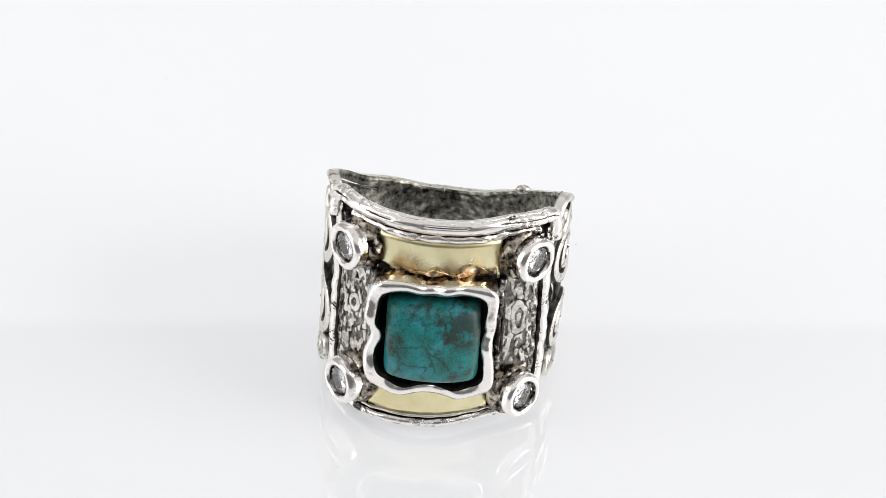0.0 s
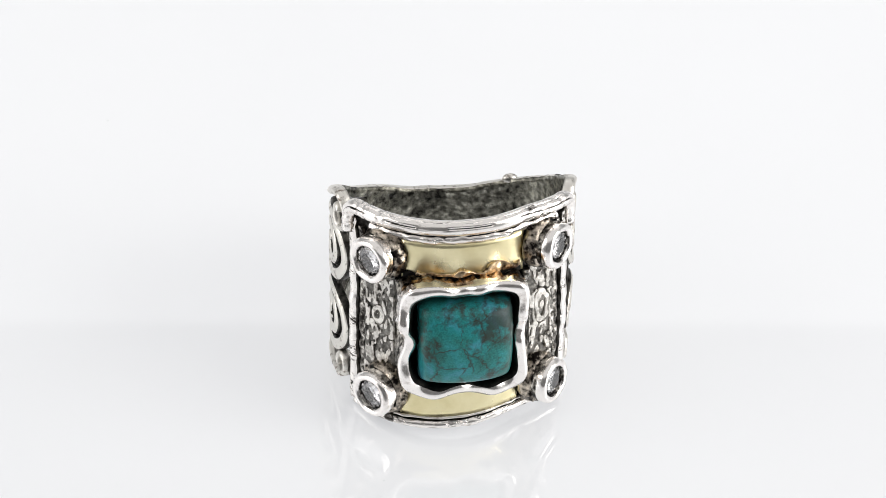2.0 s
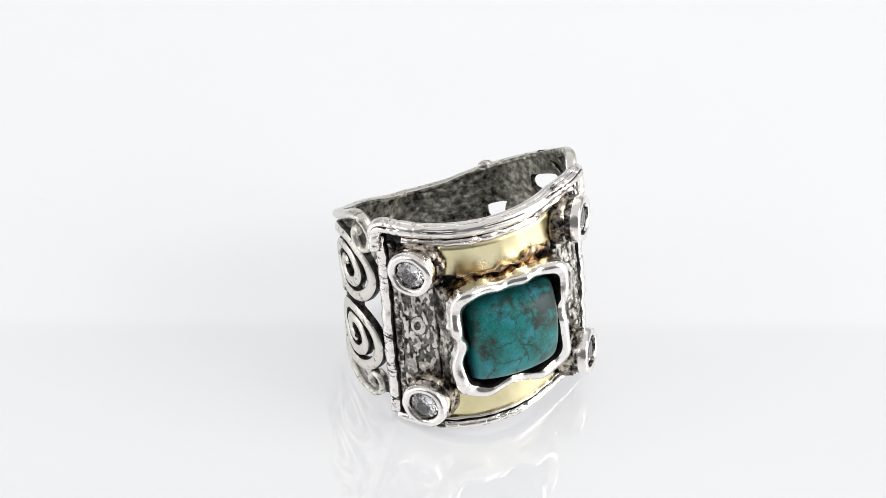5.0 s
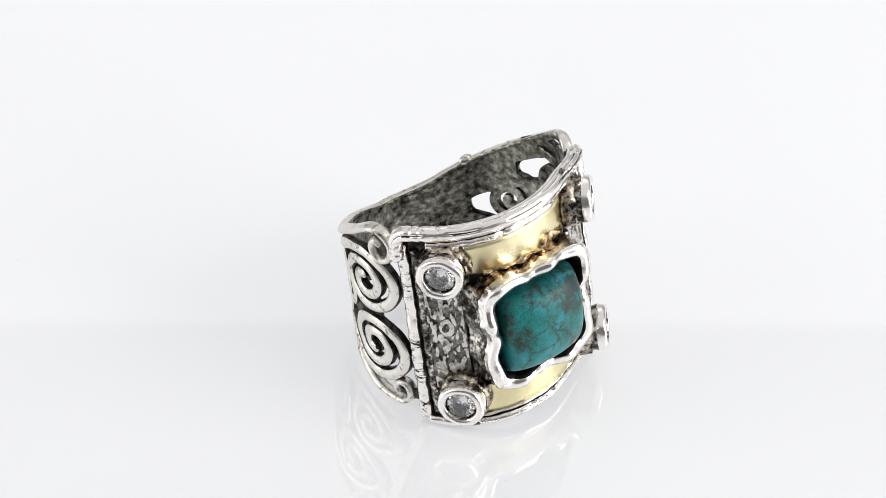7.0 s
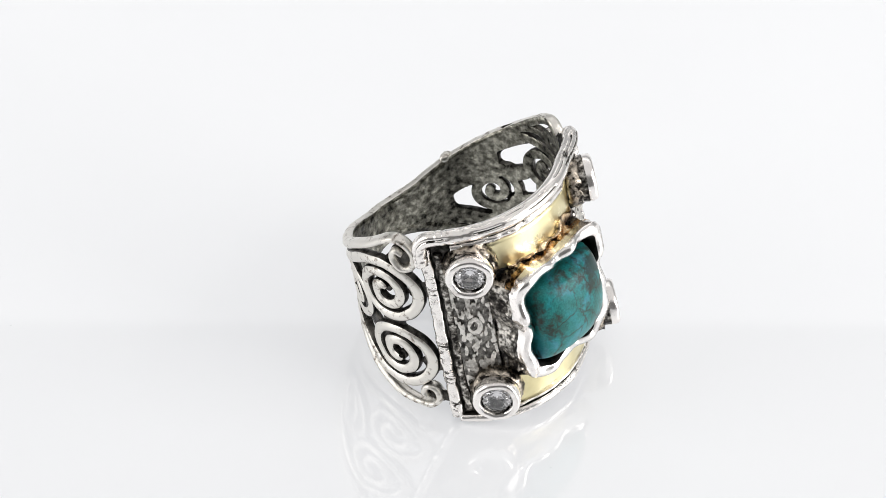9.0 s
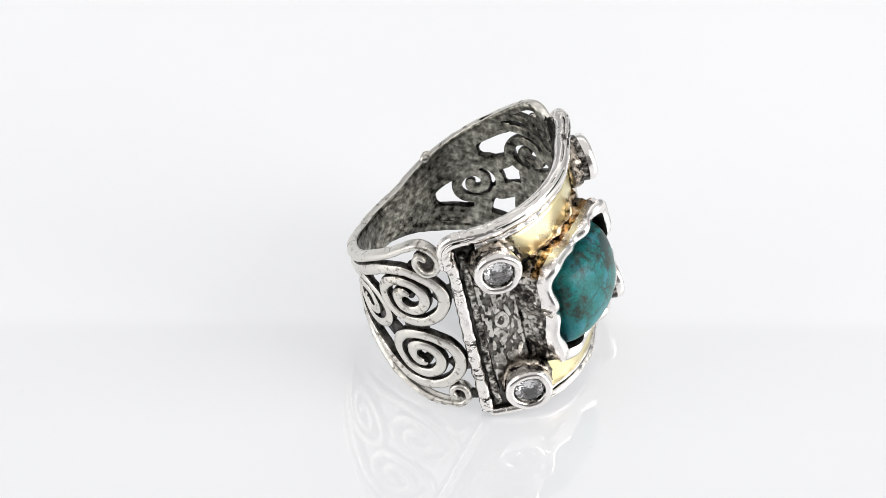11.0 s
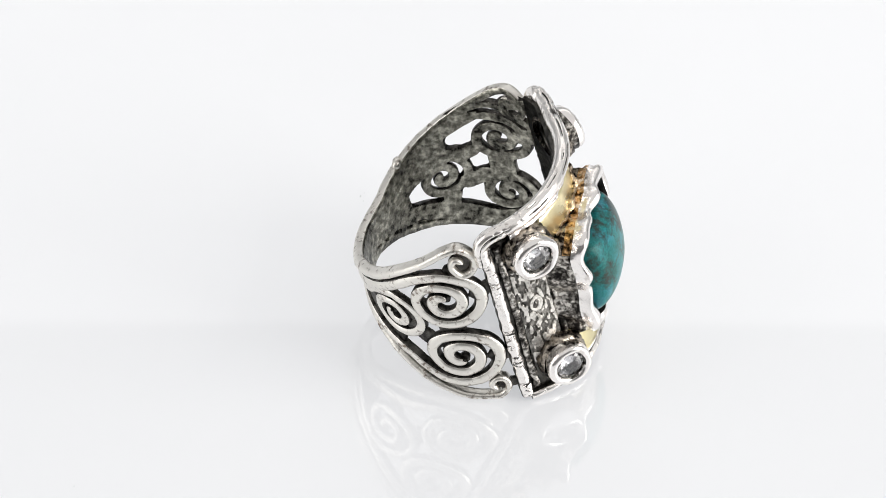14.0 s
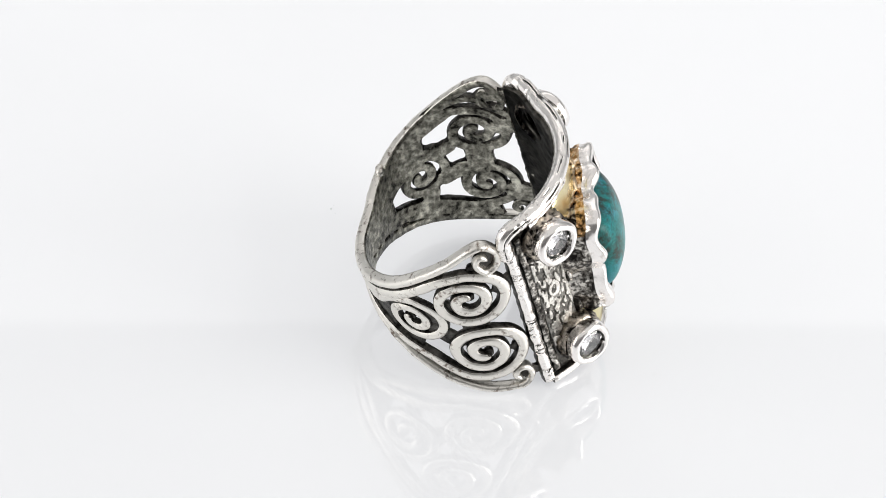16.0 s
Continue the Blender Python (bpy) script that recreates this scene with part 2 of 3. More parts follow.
slab("table_top", -1.5, 1.5, -1.5, 1.5, -0.05, -0.0125, M_WALL, "white studio table top under the turntable")
# unseen; its low top lets the bright world reflect in the table
slab("wall_north", -1.5, 1.5, 1.5, 1.6, -0.05, 0.95, M_WALL, "low unseen white wall added behind the table")
slab("wall_west", -1.6, -1.5, -1.5, 1.5, -0.05, 1.6, M_WALL, "white painted studio wall")
slab("wall_east", 1.5, 1.6, -1.5, 1.5, -0.05, 1.6, M_WALL, "white painted studio wall")

# added out of view: its grey gives the polished silver darker reflections
slab("south_shade_wall", -1.5, 1.5, -1.6, -1.5, -0.05, 2.0, M_CHARCOAL, "unseen grey wall added behind the camera to darken reflections")


def make_table():
    bm = bmesh.new()
    bmesh.ops.create_cone(bm, cap_ends=True, segments=96, radius1=0.199, radius2=0.2, depth=0.012)
    bmesh.ops.translate(bm, verts=bm.verts, vec=(0, 0, -0.006))
    me = bpy.data.meshes.new("turntable")
    bm.to_mesh(me)
    bm.free()
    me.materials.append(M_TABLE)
    ob = tagged(new("turntable", me), "round glossy white opal acrylic turntable with an added glow", "turntable")
    return ob


turntable = make_table()

# ---- the ring ----
ring = tagged(new("ring"), "wide silver ring with square turquoise, gold strips and four clear stones", "ring")


def mirrored(path, s, lift=0.0):
    """The path on the left flank, or its freer copy on the right one, which sits lift higher."""
    if s > 0:
        return path
    out = []
    for q in path:
        fade = 1 - ease((q[0] - 95) / 65)
        up = lift * (1 - ease((q[0] - 115) / 55)) * ease((q[0] - 60) / 12)
        out.append(Vector((-(q[0] - 5.5 * fade), q[1] + up)))
    return out


def spiral(phi0, z0, r, start, turns, inward, sense, wide=1.18):
    """A spiral of centre (phi0, z0), from its outer turn inwards; angles from the top."""
    out, n = [], round(turns * 22)
    for i in range(n + 1):
        a = start + sense * 2 * math.pi * turns * i / n
        rr = max(r - inward * turns * i / n, 0.18)
        out.append((phi0 - math.degrees(rr * wide * (1 - 0.2 * i / n) * math.sin(a) / 10.8), z0 + rr * math.cos(a)))
    return out


EDGE_TOP = [(180, 2.52), (170, 2.67), (153, 3.72), (131, 5.38), (112, 7.5), (95.4, 9.15), (83, 10.4), (75.5, 10.5), (69.8, 9.0),
            (71.8, 7.5), (77.5, 7.3), (81.3, 8.5), (78.6, 9.35), (75.2, 8.9)]
EDGE_BOTTOM = [(180, -0.85), (170, -1.05), (155, -2.1), (139, -4.2), (122, -6.2), (108, -7.6), (94, -8.65), (83, -9.0), (76, -9.1),
               (71.4, -8.3), (72.4, -7.2), (76.5, -6.9), (79.5, -7.6), (77, -8.1)]
TAIL_ONE = [(180, 1.1), (170, 1.2), (153, 2.2), (131, 3.95), (114.5, 5.75), (103, 6.9)]
TAIL_TWO = [(180, -0.4), (170, -0.55), (152, -1.6), (137, -3.0), (121, -4.3), (112, -5.5), (102, -6.5)]
TAIL_THREE = [(165, 0.5), (155, 0.8), (146, 1.6), (138, 2.7)]

# freer wires of the right flank, in the size of phi
CREST_R = [(104, 7.35), (95, 8.1), (86, 8.5), (79, 8.3), (75, 7.6)]
TAIL_ONE_R = [(180, 1.1), (165, 1.5), (150, 2.5), (130, 4.3), (112, 6.0), (101, 6.9), (92, 7.1)]
TAIL_TWO_R = [(180, 0.2), (165, 0.1), (152, -0.4), (138, -1.6), (125, -2.8), (112, -4.0), (103, -4.9), (95, -5.7)]
TAIL_THREE_R = [(160, 0.5), (147, 1.1), (134, 2.3), (125, 2.75)]
LIFT_TOP, LIFT_LOW = 0.0, 0.9
FLANKS = {
    1: [("edge_wire", EDGE_TOP, 1.05, 11.0), ("edge_wire", EDGE_BOTTOM, 1.0, 10.95),
        ("spiral_wire", TAIL_ONE + spiral(91.4, 3.9, 3.45, 0.0, 2.1, 1.38, 1, 1.25), 1.22, 10.9),
        ("spiral_wire", TAIL_TWO + spiral(91.0, -3.3, 3.5, math.pi, 2.1, 1.4, -1, 1.23), 1.22, 10.9),
        ("spiral_wire", TAIL_THREE + spiral(125.3, 0.75, 2.75, 0.0, 1.9, 1.24, 1, 1.38), 1.05, 10.75)],
    -1: [("edge_wire", [(q, z - 0.55 * ease((q - 88) / 20) * (1 - ease((q - 150) / 30))) for q, z in EDGE_TOP], 1.05, 11.0), ("edge_wire", EDGE_BOTTOM, 1.0, 10.95),
         ("spiral_wire", TAIL_ONE_R + spiral(83.0, 3.95, 2.9, 0.0, 1.95, 1.25, 1, 1.2), 0.95, 10.9),
         ("spiral_wire", TAIL_TWO_R + spiral(84.5, -3.2, 2.7, math.pi, 1.95, 1.18, -1, 1.2), 0.95, 10.9),
         ("spiral_wire", TAIL_THREE_R + spiral(116.0, 0.05, 2.5, 0.0, 1.8, 1.15, 1, 1.15), 0.9, 10.75),
         ("spiral_wire", CREST_R, 0.75, 10.8)],
}
# dark solder between neighbours: ends and width
BRIDGES = {
    1: (((103.5, 2.9), (112.0, 1.8), 2.0), ((104.0, -1.7), (113.5, -0.4), 1.8), ((91.5, -0.9), (91.0, 1.4), 2.6),
        ((73.0, 4.4), (64.0, 4.8), 1.4), ((73.0, -4.0), (64.0, -4.4), 1.4), ((131.0, 3.0), (139.0, 2.4), 1.4),
        ((70.0, 8.6), (64.5, 9.2), 1.2), ((127.0, -2.0), (131.0, -3.4), 1.5), ((84.0, 8.0), (76.0, 7.0), 0.9), ((76.6, 9.1), (76.4, 8.5), 1.5), ((73.5, -8.0), (63.0, -8.4), 0.9)),
    -1: (((84.5, 1.2), (85.0, -0.6), 2.6), ((99.0, 2.6), (104.0, 2.2), 1.6), ((94.0, -0.7), (104.0, -1.2), 1.8),
         ((70.0, 4.6), (59.0, 5.4), 1.9), ((71.0, -4.4), (59.0, -5.0), 2.2), ((75.0, 7.7), (60.0, 6.3), 0.9),
         ((74.0, 8.8), (61.0, 9.4), 1.3), ((114.0, -2.5), (117.0, -4.0), 1.8), ((126.0, 4.0), (97.0, 6.75), 1.2), ((128.0, 4.1), (95.0, 7.0), 1.2),
         ((124.0, 3.0), (106.0, 3.0), 0.8), ((150.0, -1.2), (128.0, -3.2), 1.2), ((128.0, -3.2), (108.0, -5.2), 1.6), ((108.0, -5.4), (86.0, -7.2), 2.0)),
}


def edge(points, s, lift):
    """z of an edge as a function of the size of phi."""
    pts = sorted((abs(q[0]), q[1]) for q in mirrored([Vector(p) for p in points], s, lift))
    return lambda phi: np.interp(phi, [q[0] for q in pts], [q[1] for q in pts])


lows = {s: edge(EDGE_BOTTOM[:7], s, LIFT_LOW if s < 0 else 0) for s in (1, -1)}
highs = {s: edge(FLANKS[s][0][1][:6], s, LIFT_TOP) for s in (1, -1)}

strokes = []
for s in (1, -1):
    for k, (name, pts, width, top) in enumerate(FLANKS[s]):
        path = mirrored(spline(pts), s, LIFT_TOP if k == 0 else LIFT_LOW) if k < 2 else [Vector((s * q[0], q[1])) for q in spline(pts)]
        strokes.append((path, (0.40 if s > 0 else 0.5) * width if k > 1 else 0.22 * width))
        bm = sweep(bmesh.new(), path, width, 9.93 if k < 2 else 10.05, top, seed=k * 3.7 + s, taper=True, slim=0.36 if k < 2 else 0.0)
        part(name, bm, [M_WIRE, M_WIRE if k < 2 else M_DARK, M_BACK if k < 2 else M_INNER], ring, "worn silver wire, dark in its grooves")
    for a, b, width in BRIDGES[s]:
        strokes.append(([Vector((s * q[0], q[1])) for q in spline([a, b], 0.4)], 0.5 * width))


def perforated(phis, zs, field, deep, r0, r1, wobble=0.04):
    """A bent plate with smooth holes: solid where field < 0; its inner face lies lower by deep."""
    bm, inner, outer, faces = bmesh.new(), {}, {}, []
    n, m = field.shape

    def corner(i, j):
        return (i, j), phis[i], zs[j], deep[i, j]

    def crossing(a, b):
        (i, j), (k, l) = min(a, b), max(a, b)
        t = field[i, j] / (field[i, j] - field[k, l])
        return (i, j, k, l), phis[i] + (phis[k] - phis[i]) * t, zs[j] + (zs[l] - zs[j]) * t, deep[i, j] + (deep[k, l] - deep[i, j]) * t

    for i in range(n - 1):
        for j in range(m - 1):
            cell = ((i, j), (i + 1, j), (i + 1, j + 1), (i, j + 1))
            solid = [field[c] < 0 for c in cell]
            if not any(solid):
                continue
            loop = []
            for k in range(4):
                if solid[k]:
                    loop.append(corner(*cell[k]))
                if solid[k] != solid[(k + 1) % 4]:
                    loop.append(crossing(cell[k], cell[(k + 1) % 4]))
            for key, phi, z, low in loop:
                if key not in inner:
                    at = phi if phi <= 180 else phi - 360
                    bend = wobble * noise.noise(Vector((phi * 0.17, z * 0.9, 2.0)))
                    inner[key] = bm.verts.new(cyl(at, z, r0 + low + bend))
                    outer[key] = bm.verts.new(cyl(at, z, r1 - 0.5 * min(low, 0.25) + bend))
            faces.append(([q[0] for q in loop], max(q[3] for q in loop) > 0.09))
    sides = set()
    for keys, dark in faces:
        # recessed faces take the first material, so grooves are darker in colour
        bm.faces.new([inner[q] for q in keys]).material_index = 0 if dark else 1
        bm.faces.new([outer[q] for q in reversed(keys)])
        sides.update((keys[k], keys[(k + 1) % len(keys)]) for k in range(len(keys)))
    for a, b in sides:
        if (b, a) not in sides:
            bm.faces.new((inner[b], inner[a], outer[a], outer[b]))
    return bm


def band_field(phis, zs):
    """Signed distance to the joined wires, with soft fillets where they meet, and to the solid back."""
    arc = 0.1885
    u, v = np.meshgrid(phis * arc, zs, indexing="ij")
    raw = np.full(u.shape, 9.0)
    soft = raw.copy()
    for path, half in strokes:
        d = np.full(u.shape, 9.0)
        pu = np.array([(q[0] if q[0] > 0 else q[0] + 360) * arc for q in path])
        pv = np.array([q[1] for q in path])
        i0, i1 = np.searchsorted(phis * arc, (pu.min() - 2.5, pu.max() + 2.5))
        for k in range(len(path) - 1):
            a, b = np.array((pu[k], pv[k])), np.array((pu[k + 1] - pu[k], pv[k + 1] - pv[k]))
            t = np.clip(((u[i0:i1] - a[0]) * b[0] + (v[i0:i1] - a[1]) * b[1]) / max(b @ b, 1e-9), 0, 1)
            d[i0:i1] = np.minimum(d[i0:i1], np.hypot(u[i0:i1] - a[0] - t * b[0], v[i0:i1] - a[1] - t * b[1]))
        d -= half
        raw = np.minimum(raw, d)
        h = np.maximum(0.8 - np.abs(soft - d), 0) / 0.8
        soft = np.minimum(soft, d) - 0.2 * h * h
    size = np.where(phis <= 180, phis, 360 - phis)
    left = (phis <= 180)[:, None]
    low = np.where(phis <= 180, lows[1](size), lows[-1](size))[:, None]
    high = np.where(phis <= 180, highs[1](size), highs[-1](size))[:, None]
    step = np.clip((2.0 - v) / 1.8, 0, 1)
    start = np.where(left, 141.0 + 0 * v, 110.5 + 26.5 * step * step * (3 - 2 * step))
    back = np.maximum((start - size[:, None]) * arc, np.maximum(v - high + 0.2, low - v + 0.2))
    deep = np.clip(np.minimum(raw, back) * 2.6, 0, 0.36)
    h = np.maximum(0.9 - np.abs(soft - back), 0) / 0.9
    return np.minimum(soft, back) - 0.225 * h * h * (v < high - 0.9) * (v > low + 0.9), deep


phis = np.linspace(63, 301, 470)
zs = np.linspace(-10.5, 12.5, 240)
part("band", perforated(phis, zs, *band_field(phis, zs), 9.92, 10.42), [M_DARK, M_BACK], ring, "pierced band of oxidised silver under the wires")

# nub of solder on the back rim
bm = bmesh.new()
bmesh.ops.create_icosphere(bm, subdivisions=2, radius=0.52)
for v in bm.verts:
    v.co = Vector((v.co.x * 1.5, v.co.y * 0.9, v.co.z)) + cyl(-137, 4.75, 10.3)
part("solder_nub", bm, M_WIRE, ring, "small worn silver solder bead")

# front plate, hollow-backed and dark
phis, zs = np.linspace(-60.5, 64, 136), np.linspace(-10.35, 10.6, 120)
u, v = np.meshgrid(phis * 0.18, zs, indexing="ij")
hollow = np.maximum.reduce([1.5 - np.hypot((u - 0.18 * a) / 1.1, v - b) for a, b in ((41.6, 7.35), (-42.7, 7.4), (41, -7.3), (-41.5, -7.3))])
plate = perforated(phis, zs, hollow, np.clip(0.3 + 0.5 * hollow, 0, 0.13) * 0.6, 9.8, 10.38, 0.12)
part("front_plate", plate, [M_DARK, M_PLATE], ring, "oxidised silver plate under the settings")


def frame_curve(phi_max, z_lo, z_hi, corner, n=10):
    pts = []
    for cx, cz, a0 in ((1, 1, 0), (-1, 1, 1), (-1, -1, 2), (1, -1, 3)):
        zc = z_hi if cz > 0 else z_lo
        for i in range(n + 1):
            a = (a0 + i / n) * math.pi / 2
            pts.append((cx * (phi_max - corner * 5.3) + math.degrees(corner * math.cos(a) / 10.8), zc - cz * corner + corner * math.sin(a)))
    out = []
    for i, q in enumerate(pts):
        p = pts[(i + 1) % len(pts)]
        m = max(1, round(math.hypot((p[0] - q[0]) * 0.19, p[1] - q[1]) / 0.16))
        out += [Vector((q[0] + (p[0] - q[0]) * k / m, q[1] + (p[1] - q[1]) * k / m)) for k in range(m)]
    return out


# rim of the front: thick at the top, flat and cracked down the sides
outline = frame_curve(65.5, -10.9, 11.15, 1.5)
top_part = [q for q in outline if q[1] > 8.2]
top_part = sorted(top_part, key=lambda q: math.atan2(q[0] * 0.19, q[1]))


def seam(i, k):
    """Two long cracks that come and go along the top rail; 0 to 1."""
    depth = 0.0
    for at, seed in ((10.4, 3.3), (2.6, 5.9)):
        off = at + 3.2 * noise.noise(Vector((i * 0.03, seed, 0))) - k
        depth = max(depth, max(0, 1 - abs(off) / 1.5) * ease((noise.noise(Vector((i * 0.045, seed, 8.1))) + 0.12) / 0.2))
    return depth


def rope(phi, i, k):
    """Slanting notches that grow towards the two ends of the top rail."""
    strength = ease((abs(phi) - 34) / 16)
    wave = (i * 0.16 + k * 0.0325 + 0.35 * math.sin(i * 0.37)) % 1.25
    return -0.22 * seam(i, k) - 0.2 * strength * max(0, 1 - abs(wave - 0.3) / 0.2)


bm = tube(bmesh.new(), [cyl(q[0] if q[0] > 0 else q[0] * 0.915, q[1] - 0.1, 10.85) for q in top_part], 0.74, 56, 5.0, 0.02, notch=lambda i, k: rope(top_part[i][0], i, k), dark=lambda i, k: seam(i, k) > 0.55)
part("top_rail", bm, [M_RAIL, M_DARK], ring, "thick polished silver rail along the upper edge")
for s, out in ((1, 63.8), (-1, -58.6)):
    bm = sweep(bmesh.new(), spline([(out, 9.6), (out - 0.4 * s, 4), (out, -3), (out - 0.4 * s, -10.0 - 0.25 * s)], 0.2), 1.2, 9.9, 11.0, seed=9 + s, wobble=0.13)
    part("side_rail", bm, [M_CRACK, M_DARK, M_INNER], ring, "flat cracked silver side rail")
    bm = sweep(bmesh.new(), spline([(out - 6.2 * s, 9.0), (out - 6.8 * s, 2), (out - 6 * s, -5), (out - 6.4 * s, -9.8)], 0.2), 0.8, 10.2, 10.7, seed=19 + s, wobble=0.18)
    part("inner_strip", bm, [M_SIDE, M_DARK, M_DARK], ring, "thin worn silver strip")
    bm = sweep(bmesh.new(), spline([(33.8 * s, 5.0), (33.2 * s, 0), (33.8 * s, -6)], 0.2), 0.65, 10.2, 11.0, seed=29 + s, wobble=0.22)
    part("inner_strip", bm, [M_SIDE, M_DARK, M_DARK], ring, "thin worn silver strip")
bm = sweep(bmesh.new(), spline([(62, -10.5), (40, -10.8), (0, -10.7), (-40, -10.1), (-57, -9.6)], 0.3), 0.95, 9.9, 11.05, seed=41, wobble=0.1)
part("bottom_rail", bm, [M_CRACK, M_DARK, M_INNER], ring, "polished silver rail along the lower edge")
bm = sweep(bmesh.new(), spline([(50, 9.72), (25, 9.66), (0, 9.7), (-25, 9.66), (-50, 9.72)], 0.2), 0.85, 10.2, 11.1, seed=51, wobble=0.2)
part("second_rail", bm, [M_CRACK, M_DARK, M_DARK], ring, "thin silver rail under the top rail")
bm = sweep(bmesh.new(), spline([(36, -10.0), (0, -9.9), (-36, -9.5)], 0.3), 0.4, 10.2, 10.95, seed=57, wobble=0.2)
part("second_rail", bm, [M_WIRE, M_DARK, M_DARK], ring, "thin rough silver rail above the bottom rail")

# carved bark strips, gold strips
for s, out in ((1, 55.5), (-1, 51)):
    bm = shell(bmesh.new(), [s * q for q in steps(36, out, 36)], lambda p: -6.8, lambda p: 5.6, 10.2, 10.6, 0.08, 60, 6.0 + s)
    strip = part("bark_strip", bm, M_BARK, ring, "silver strip carved like bark, dark in its pits")
    # raised flakes of the bark, with a knot in their midst
    phis, zs = np.linspace(36.4, out - 0.4, 64), np.linspace(-6.6, 5.4, 170)
    field = np.empty((64, 170))
    for i, q in enumerate(phis):
        for j, z in enumerate(zs):
            u = q * 0.187
            knot = math.hypot((u - 0.187 * (36 + out) / 2) / 0.75, (z - 0.4) / (1.0 if s > 0 else 2.1))
            knot += 0.32 * noise.noise(Vector((u * 1.3, z * 0.9, 1.7 + s))) + 0.12 * noise.noise(Vector((u * 3.1, z * 2.4, 3.7)))
            grain = noise.noise(Vector((u * 2.1, z * (0.85 if s > 0 else 0.5), 4.0 + s))) + 0.55 * noise.noise(Vector((u * 4.2, z * 2.2, 9.0 + s)))
            field[i, j] = min(abs(knot - 0.72) - 0.2, knot - 0.18) if knot < 1.06 else 0.04 - grain
    flakes = perforated(s * phis, zs, field, np.zeros((64, 170)), 10.5, 10.76, 0.05)
    part("bark_relief", flakes, M_FLAKE, strip, "bright worn silver flakes of the bark")
bm = shell(bmesh.new(), steps(-31.5, 32, 40), lambda p: 5.2, lambda p: 9.3, 10.3, 10.85, 0.02, 8, 7.0)
part("gold_strip", bm, M_GOLD, ring, "smooth pale gold strip above the stone")
bm = shell(bmesh.new(), steps(-31.5, 32.5, 40), lambda p: -9.75 - 0.006 * p, lambda p: -5.2, 10.3, 10.85, 0.02, 8, 7.5)
part("gold_strip", bm, M_GOLD, ring, "smooth pale gold strip below the stone")

# crumpled red gold along the upper wall of the setting
# near-black strip laid for the dark line between ridge and setting
bm = shell(bmesh.new(), steps(-30, 31, 60), lambda p: 5.2, lambda p: 6.05 + 0.12 * math.sin(p * 0.5), 10.6, 10.98, 0.10, 5, 8.6)
part("dark_strip", bm, M_BLACK, ring, "near-black strip above the setting")
bm = shell(bmesh.new(), steps(-29, 24, 170), lambda p: 5.95,
           lambda p: 6.15 + 0.7 * max(0, noise.noise(Vector((p * 0.16, 1.3, 0)))) + (0.8 * math.sin((p + 25) / 16 * 3.14) if -25 < p < -9 else 0), 10.7, 11.1, 0.24, 14, 8.0)
part("crumpled_gold", bm, M_ROSE, ring, "crumpled red gold ridge")


# ---- turquoise in its wavy setting ----
HX, HZ = 6.05, 6.1


def square(a, grow=0.0, k=6.5):
    """A point of a rounded square at the angle a."""
    c, s = math.cos(a), math.sin(a)
    d = (abs(c) ** k + abs(s) ** k) ** (-1 / k)
    return (HX + grow) * d * c, (HZ + grow) * d * s


def rim_y(z):
    return -12.2 - 0.085 * z


bm = bmesh.new()
N = 160
loops = []
profile = [(-0.1, None, -10.4), (-0.05, 1.9, 0.42), (0.0, 1.45, 0.36), (0.02, 1.0, 0.28), (0.0, 0.55, 0), (0.12, 0.12, 0), (0.0, -0.22, 0), (-0.45, -0.36, 0), (-0.9, -0.24, 0), (-1.2, 0.1, 0),
           (-1.25, 0.6, 0), (-1.25, None, -10.9)]
for grow, dy, base in profile:
    loop = []
    for i in range(N):
        a = 2 * math.pi * i / N
        pinch = 0.6 if math.sin(a) < -0.7 else 0.85 if math.cos(a) > 0.7 else 1.0
        wave = -0.52 * pinch * max(0, math.cos(4 * a)) ** 2 + 0.12 * math.sin(9 * a + 1.0) + 0.10 * noise.noise(Vector((math.cos(a) * 3, math.sin(a) * 3, 5)))
        if base > 0:
            wave += base * noise.noise(Vector((a * 9, dy * 1.5, 2.2))) + 0.8 * base * noise.noise(Vector((a * 24, dy * 1.2, 7.2)))
        hump = 0.22 * math.sin(8 * a + 0.6) + 0.15 * math.sin(13 * a)
        x, z = square(a, grow + (wave if dy is not None else wave * 0.4))
        y = base if dy is None and base < -10.5 else -math.sqrt(max(10.3 ** 2 - (x - 0.35) ** 2, 4)) if dy is None else rim_y(z) + dy + hump * (1 if dy < 0.3 else 0.4)
        sag = ease(-z / 5)
        loop.append(bm.verts.new((x - 0.35 + 0.3 * sag * ease(-x / 4), y, z - 0.05 - 0.5 * sag)))
    loops.append(loop)
for k, (p, q) in enumerate(zip(loops, loops[1:])):
    for i in range(N):
        f = bm.faces.new((p[i], p[(i + 1) % N], q[(i + 1) % N], q[i]))
        # inner faces coloured near black; foot of the upper wall coloured dark
        f.material_index = 3 if k > 7 else 4 if k < 1 and p[i].co.z > 5.0 else (2 if p[i].co.z > 5.0 else 1) if k < 3 else 0
bezel = part("bezel", bm, [M_POLISHED, M_SIDE, M_GOLD_TINT, M_BLACK, M_SOLDER], ring, "polished wavy silver setting round the stone")
bm = bmesh.new()
M_ROWS = 36
rows = []
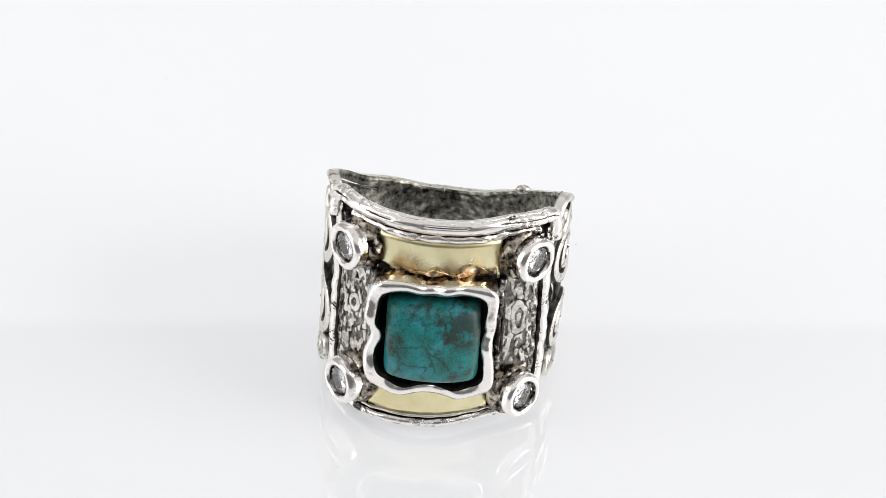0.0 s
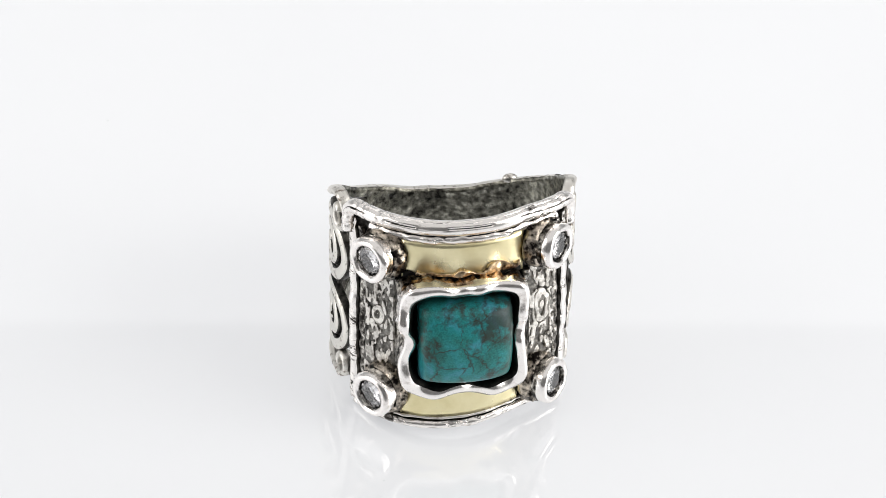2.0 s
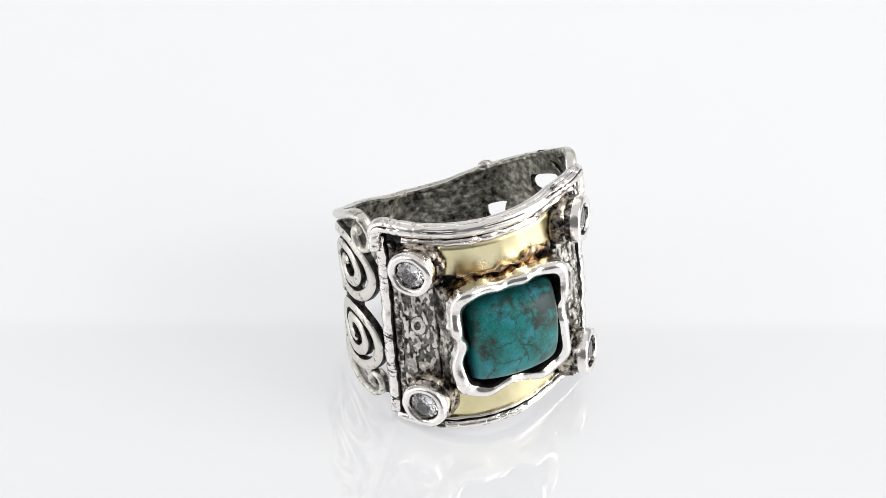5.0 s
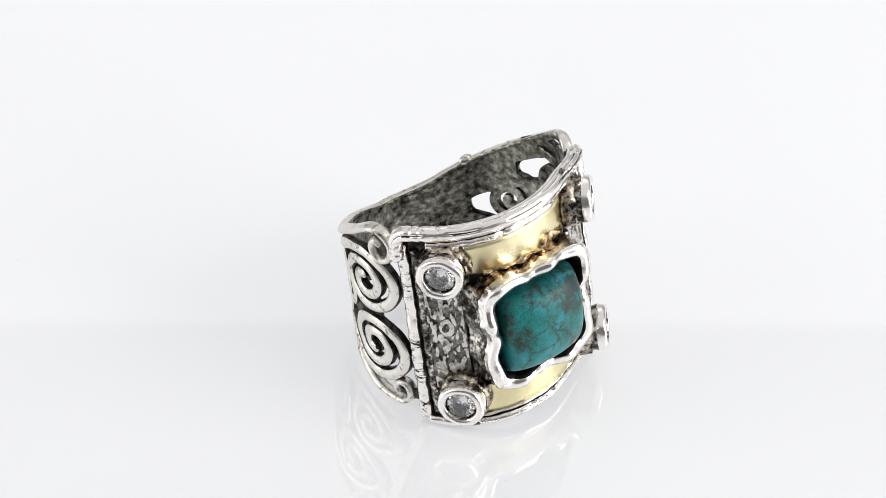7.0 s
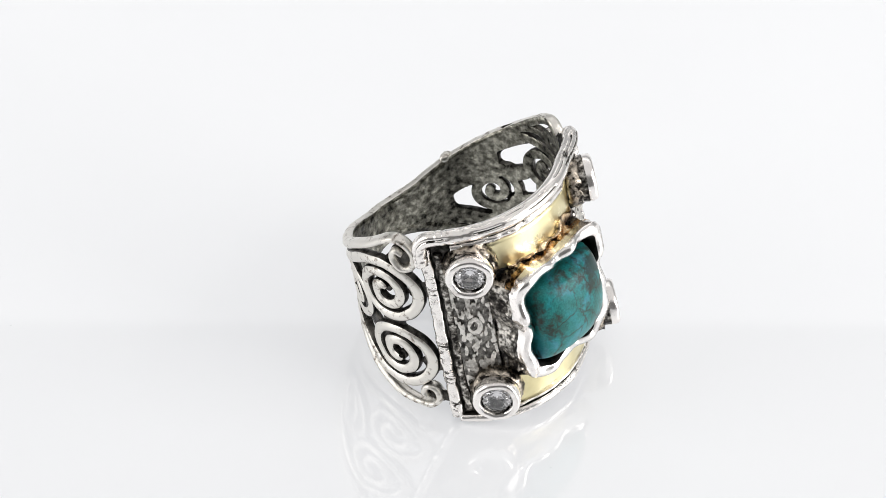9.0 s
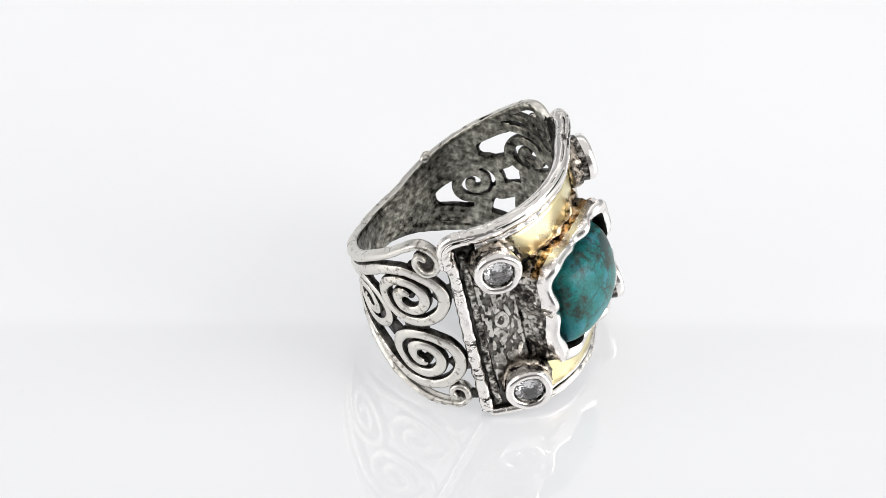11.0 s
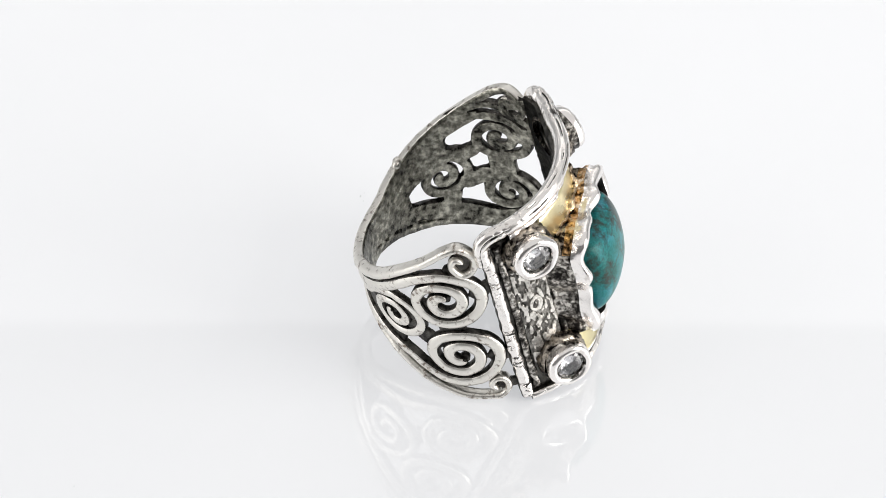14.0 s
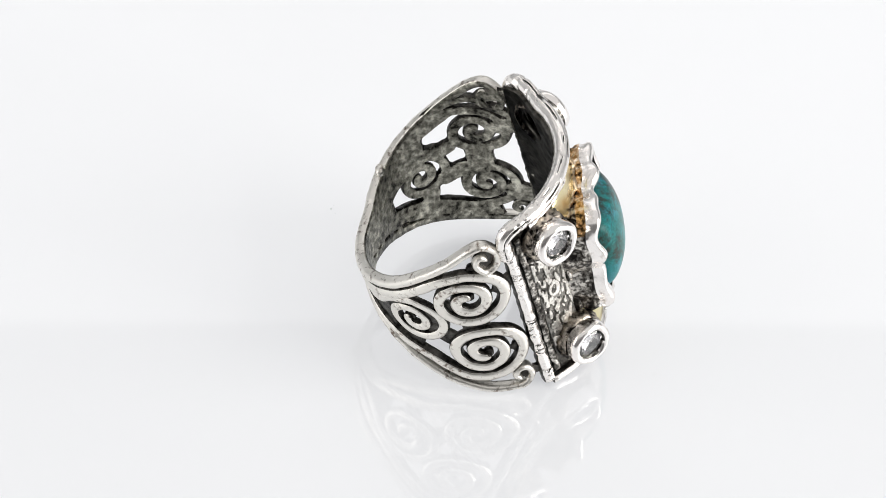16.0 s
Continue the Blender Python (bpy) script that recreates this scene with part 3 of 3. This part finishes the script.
for j in range(M_ROWS + 1):
    f = (j / M_ROWS) ** 0.75
    row = []
    for i in range(120):
        x, z = square(2 * math.pi * i / 120, 0, 2.0 + 14.0 * f)
        u, v = f * x / HX, f * z / HZ
        dome = 1.15 * abs(u) ** 2.4 + 1.15 * abs(v) ** 2.4 + 0.9 * f ** 18
        row.append(bm.verts.new((u * 4.40 - 0.12, -14.5 + dome - 0.035 * v * HZ, v * 4.3 - 0.4)))
    rows.append(row)
for p, q in zip(rows, rows[1:]):
    for i in range(120):
        bm.faces.new((p[i], p[(i + 1) % 120], q[(i + 1) % 120], q[i]))
bmesh.ops.remove_doubles(bm, verts=bm.verts, dist=0.001)
base = [bm.verts.new((v.co.x, -10.7, v.co.z)) for v in rows[-1]]
for i in range(120):
    bm.faces.new((rows[-1][i], rows[-1][(i + 1) % 120], base[(i + 1) % 120], base[i]))
part("turquoise", bm, M_TURQ, ring, "domed square turquoise with dark brown veins")
bm = bmesh.new()
bmesh.ops.create_cube(bm, size=1.0)
for v in bm.verts:
    v.co = Vector((v.co.x * 10.2 - 0.3, v.co.y * 0.4 - 10.75, v.co.z * 10.6 - 0.2))
part("bezel_floor", bm, M_BLACK, ring, "near-black floor of the setting")


# ---- four small round settings ----
def lathe(bm, prof, seg, frame_m, wob=0.0, seed=0):
    rings = []
    for r, h in prof:
        rings.append([bm.verts.new(frame_m @ Vector((r * (1 + wob * noise.noise(Vector((math.cos(6.2832 * k / seg) * 2, math.sin(6.2832 * k / seg) * 2, h + seed)))) * math.cos(2 * math.pi * k / seg),
                                                     r * (1 + wob * noise.noise(Vector((math.cos(6.2832 * k / seg) * 2, math.sin(6.2832 * k / seg) * 2, h + seed)))) * math.sin(2 * math.pi * k / seg), h)))
                      for k in range(seg)])
    for p, q in zip(rings, rings[1:]):
        for k in range(seg):
            bm.faces.new((p[k], p[(k + 1) % seg], q[(k + 1) % seg], q[k]))
    return rings


def axis_frame(phi, z, r, turn):
    """The foot of a setting whose lip, 2.8 above, has its middle at (phi, z, r) and which faces the direction turn."""
    a = radians(turn)
    out = Vector((-math.sin(a), -math.cos(a), 0))
    b = radians(phi)
    return Matrix.Translation(Vector((-r * math.sin(b), -r * math.cos(b), z)) - 2.8 * out) @ out.to_track_quat("Z", "Y").to_matrix().to_4x4()


for k, (phi, z) in enumerate(((43.8, 7.35), (-43.8, 7.4), (42.8, -7.3), (-42.3, -7.3))):
    fm = axis_frame(phi, z, 13.1 if phi > 0 else 13.4, 52 if phi > 0 else -48)
    bm = bmesh.new()
    lathe(bm, [(2.25, -0.15), (2.22, 0.5), (2.15, 1.2), (2.28, 1.9), (2.28, 2.3), (2.2, 2.62), (2.02, 2.78), (1.78, 2.8), (1.54, 2.7), (1.46, 2.5), (1.43, 1.0),
               (0.1, 0.9)], 40, fm, 0.06, k * 5.0)
    for f in bm.faces:
        mid = fm.inverted() @ f.calc_center_median()
        f.material_index = 1 if mid.xy.length < 1.5 or (phi < 0 and mid.z < 1.6) else 0
    cup = part("stone_setting", bm, [M_POLISHED, M_SIDE], ring, "round polished silver tube setting")
    bm = bmesh.new()
    rings = lathe(bm, [(0.74, 2.62), (1.1, 2.52), (1.41, 2.36), (1.41, 2.3), (0.68, 1.66), (0.05, 1.28)], 16, fm @ pose(0, 0, 0, 0, 0, 20 * k))
    bm.faces.new(rings[0])
    bm.faces.new(rings[-1])
    part("clear_stone", bm, M_ZIRCON, cup, "clear faceted round zircon", smooth=False)
    # rough solder round the foot
    bm = bmesh.new()
    lathe(bm, [(2.2, -0.2), (2.5, 0.0), (2.55, 0.3), (2.48, 0.7), (2.42, 1.1), (2.2, 1.3)], 56, fm, 0.0, k)
    for v in bm.verts:
        v.co += (v.co - fm.translation).normalized() * 0.3 * noise.noise(v.co * 2.2 + Vector((k * 9, 0, 0)))
    part("solder", bm, M_SOLDER, cup, "rough solder collar round the foot")


# ---- dust on the turntable ----
def speck(x, y, size, seed):
    bm = bmesh.new()
    bmesh.ops.create_icosphere(bm, subdivisions=2, radius=size)
    for v in bm.verts:
        k = 1 + 0.6 * noise.noise(v.co * (1.2 / size) + Vector((seed, 0, 0)))
        v.co = Vector((v.co.x * k * 1.6, v.co.y * k, v.co.z * 0.35 * k)) + Vector((x, y, size * 0.2))
    me = bpy.data.meshes.new("dust_speck")
    bm.to_mesh(me)
    bm.free()
    me.materials.append(M_DUST)
    ob = new("dust_speck", me)
    ob.parent = turntable


for k, (x, y, size) in enumerate(((-0.00815, -0.0209, 0.00006), (-0.0293, 0.0291, 0.00006), (0.0134, 0.0101, 0.00008), (0.0128, 0.0097, 0.00005), (0.0139, 0.0098, 0.00005))):
    speck(x, y, size, k * 3.0)


def motions():
    turn = [(float(t), pose(0, 0, 0, 0, 0, 5.9316 * t)) for t in range(0, 17)]
    walk(ring, turn)
    walk(turntable, turn)


motions()
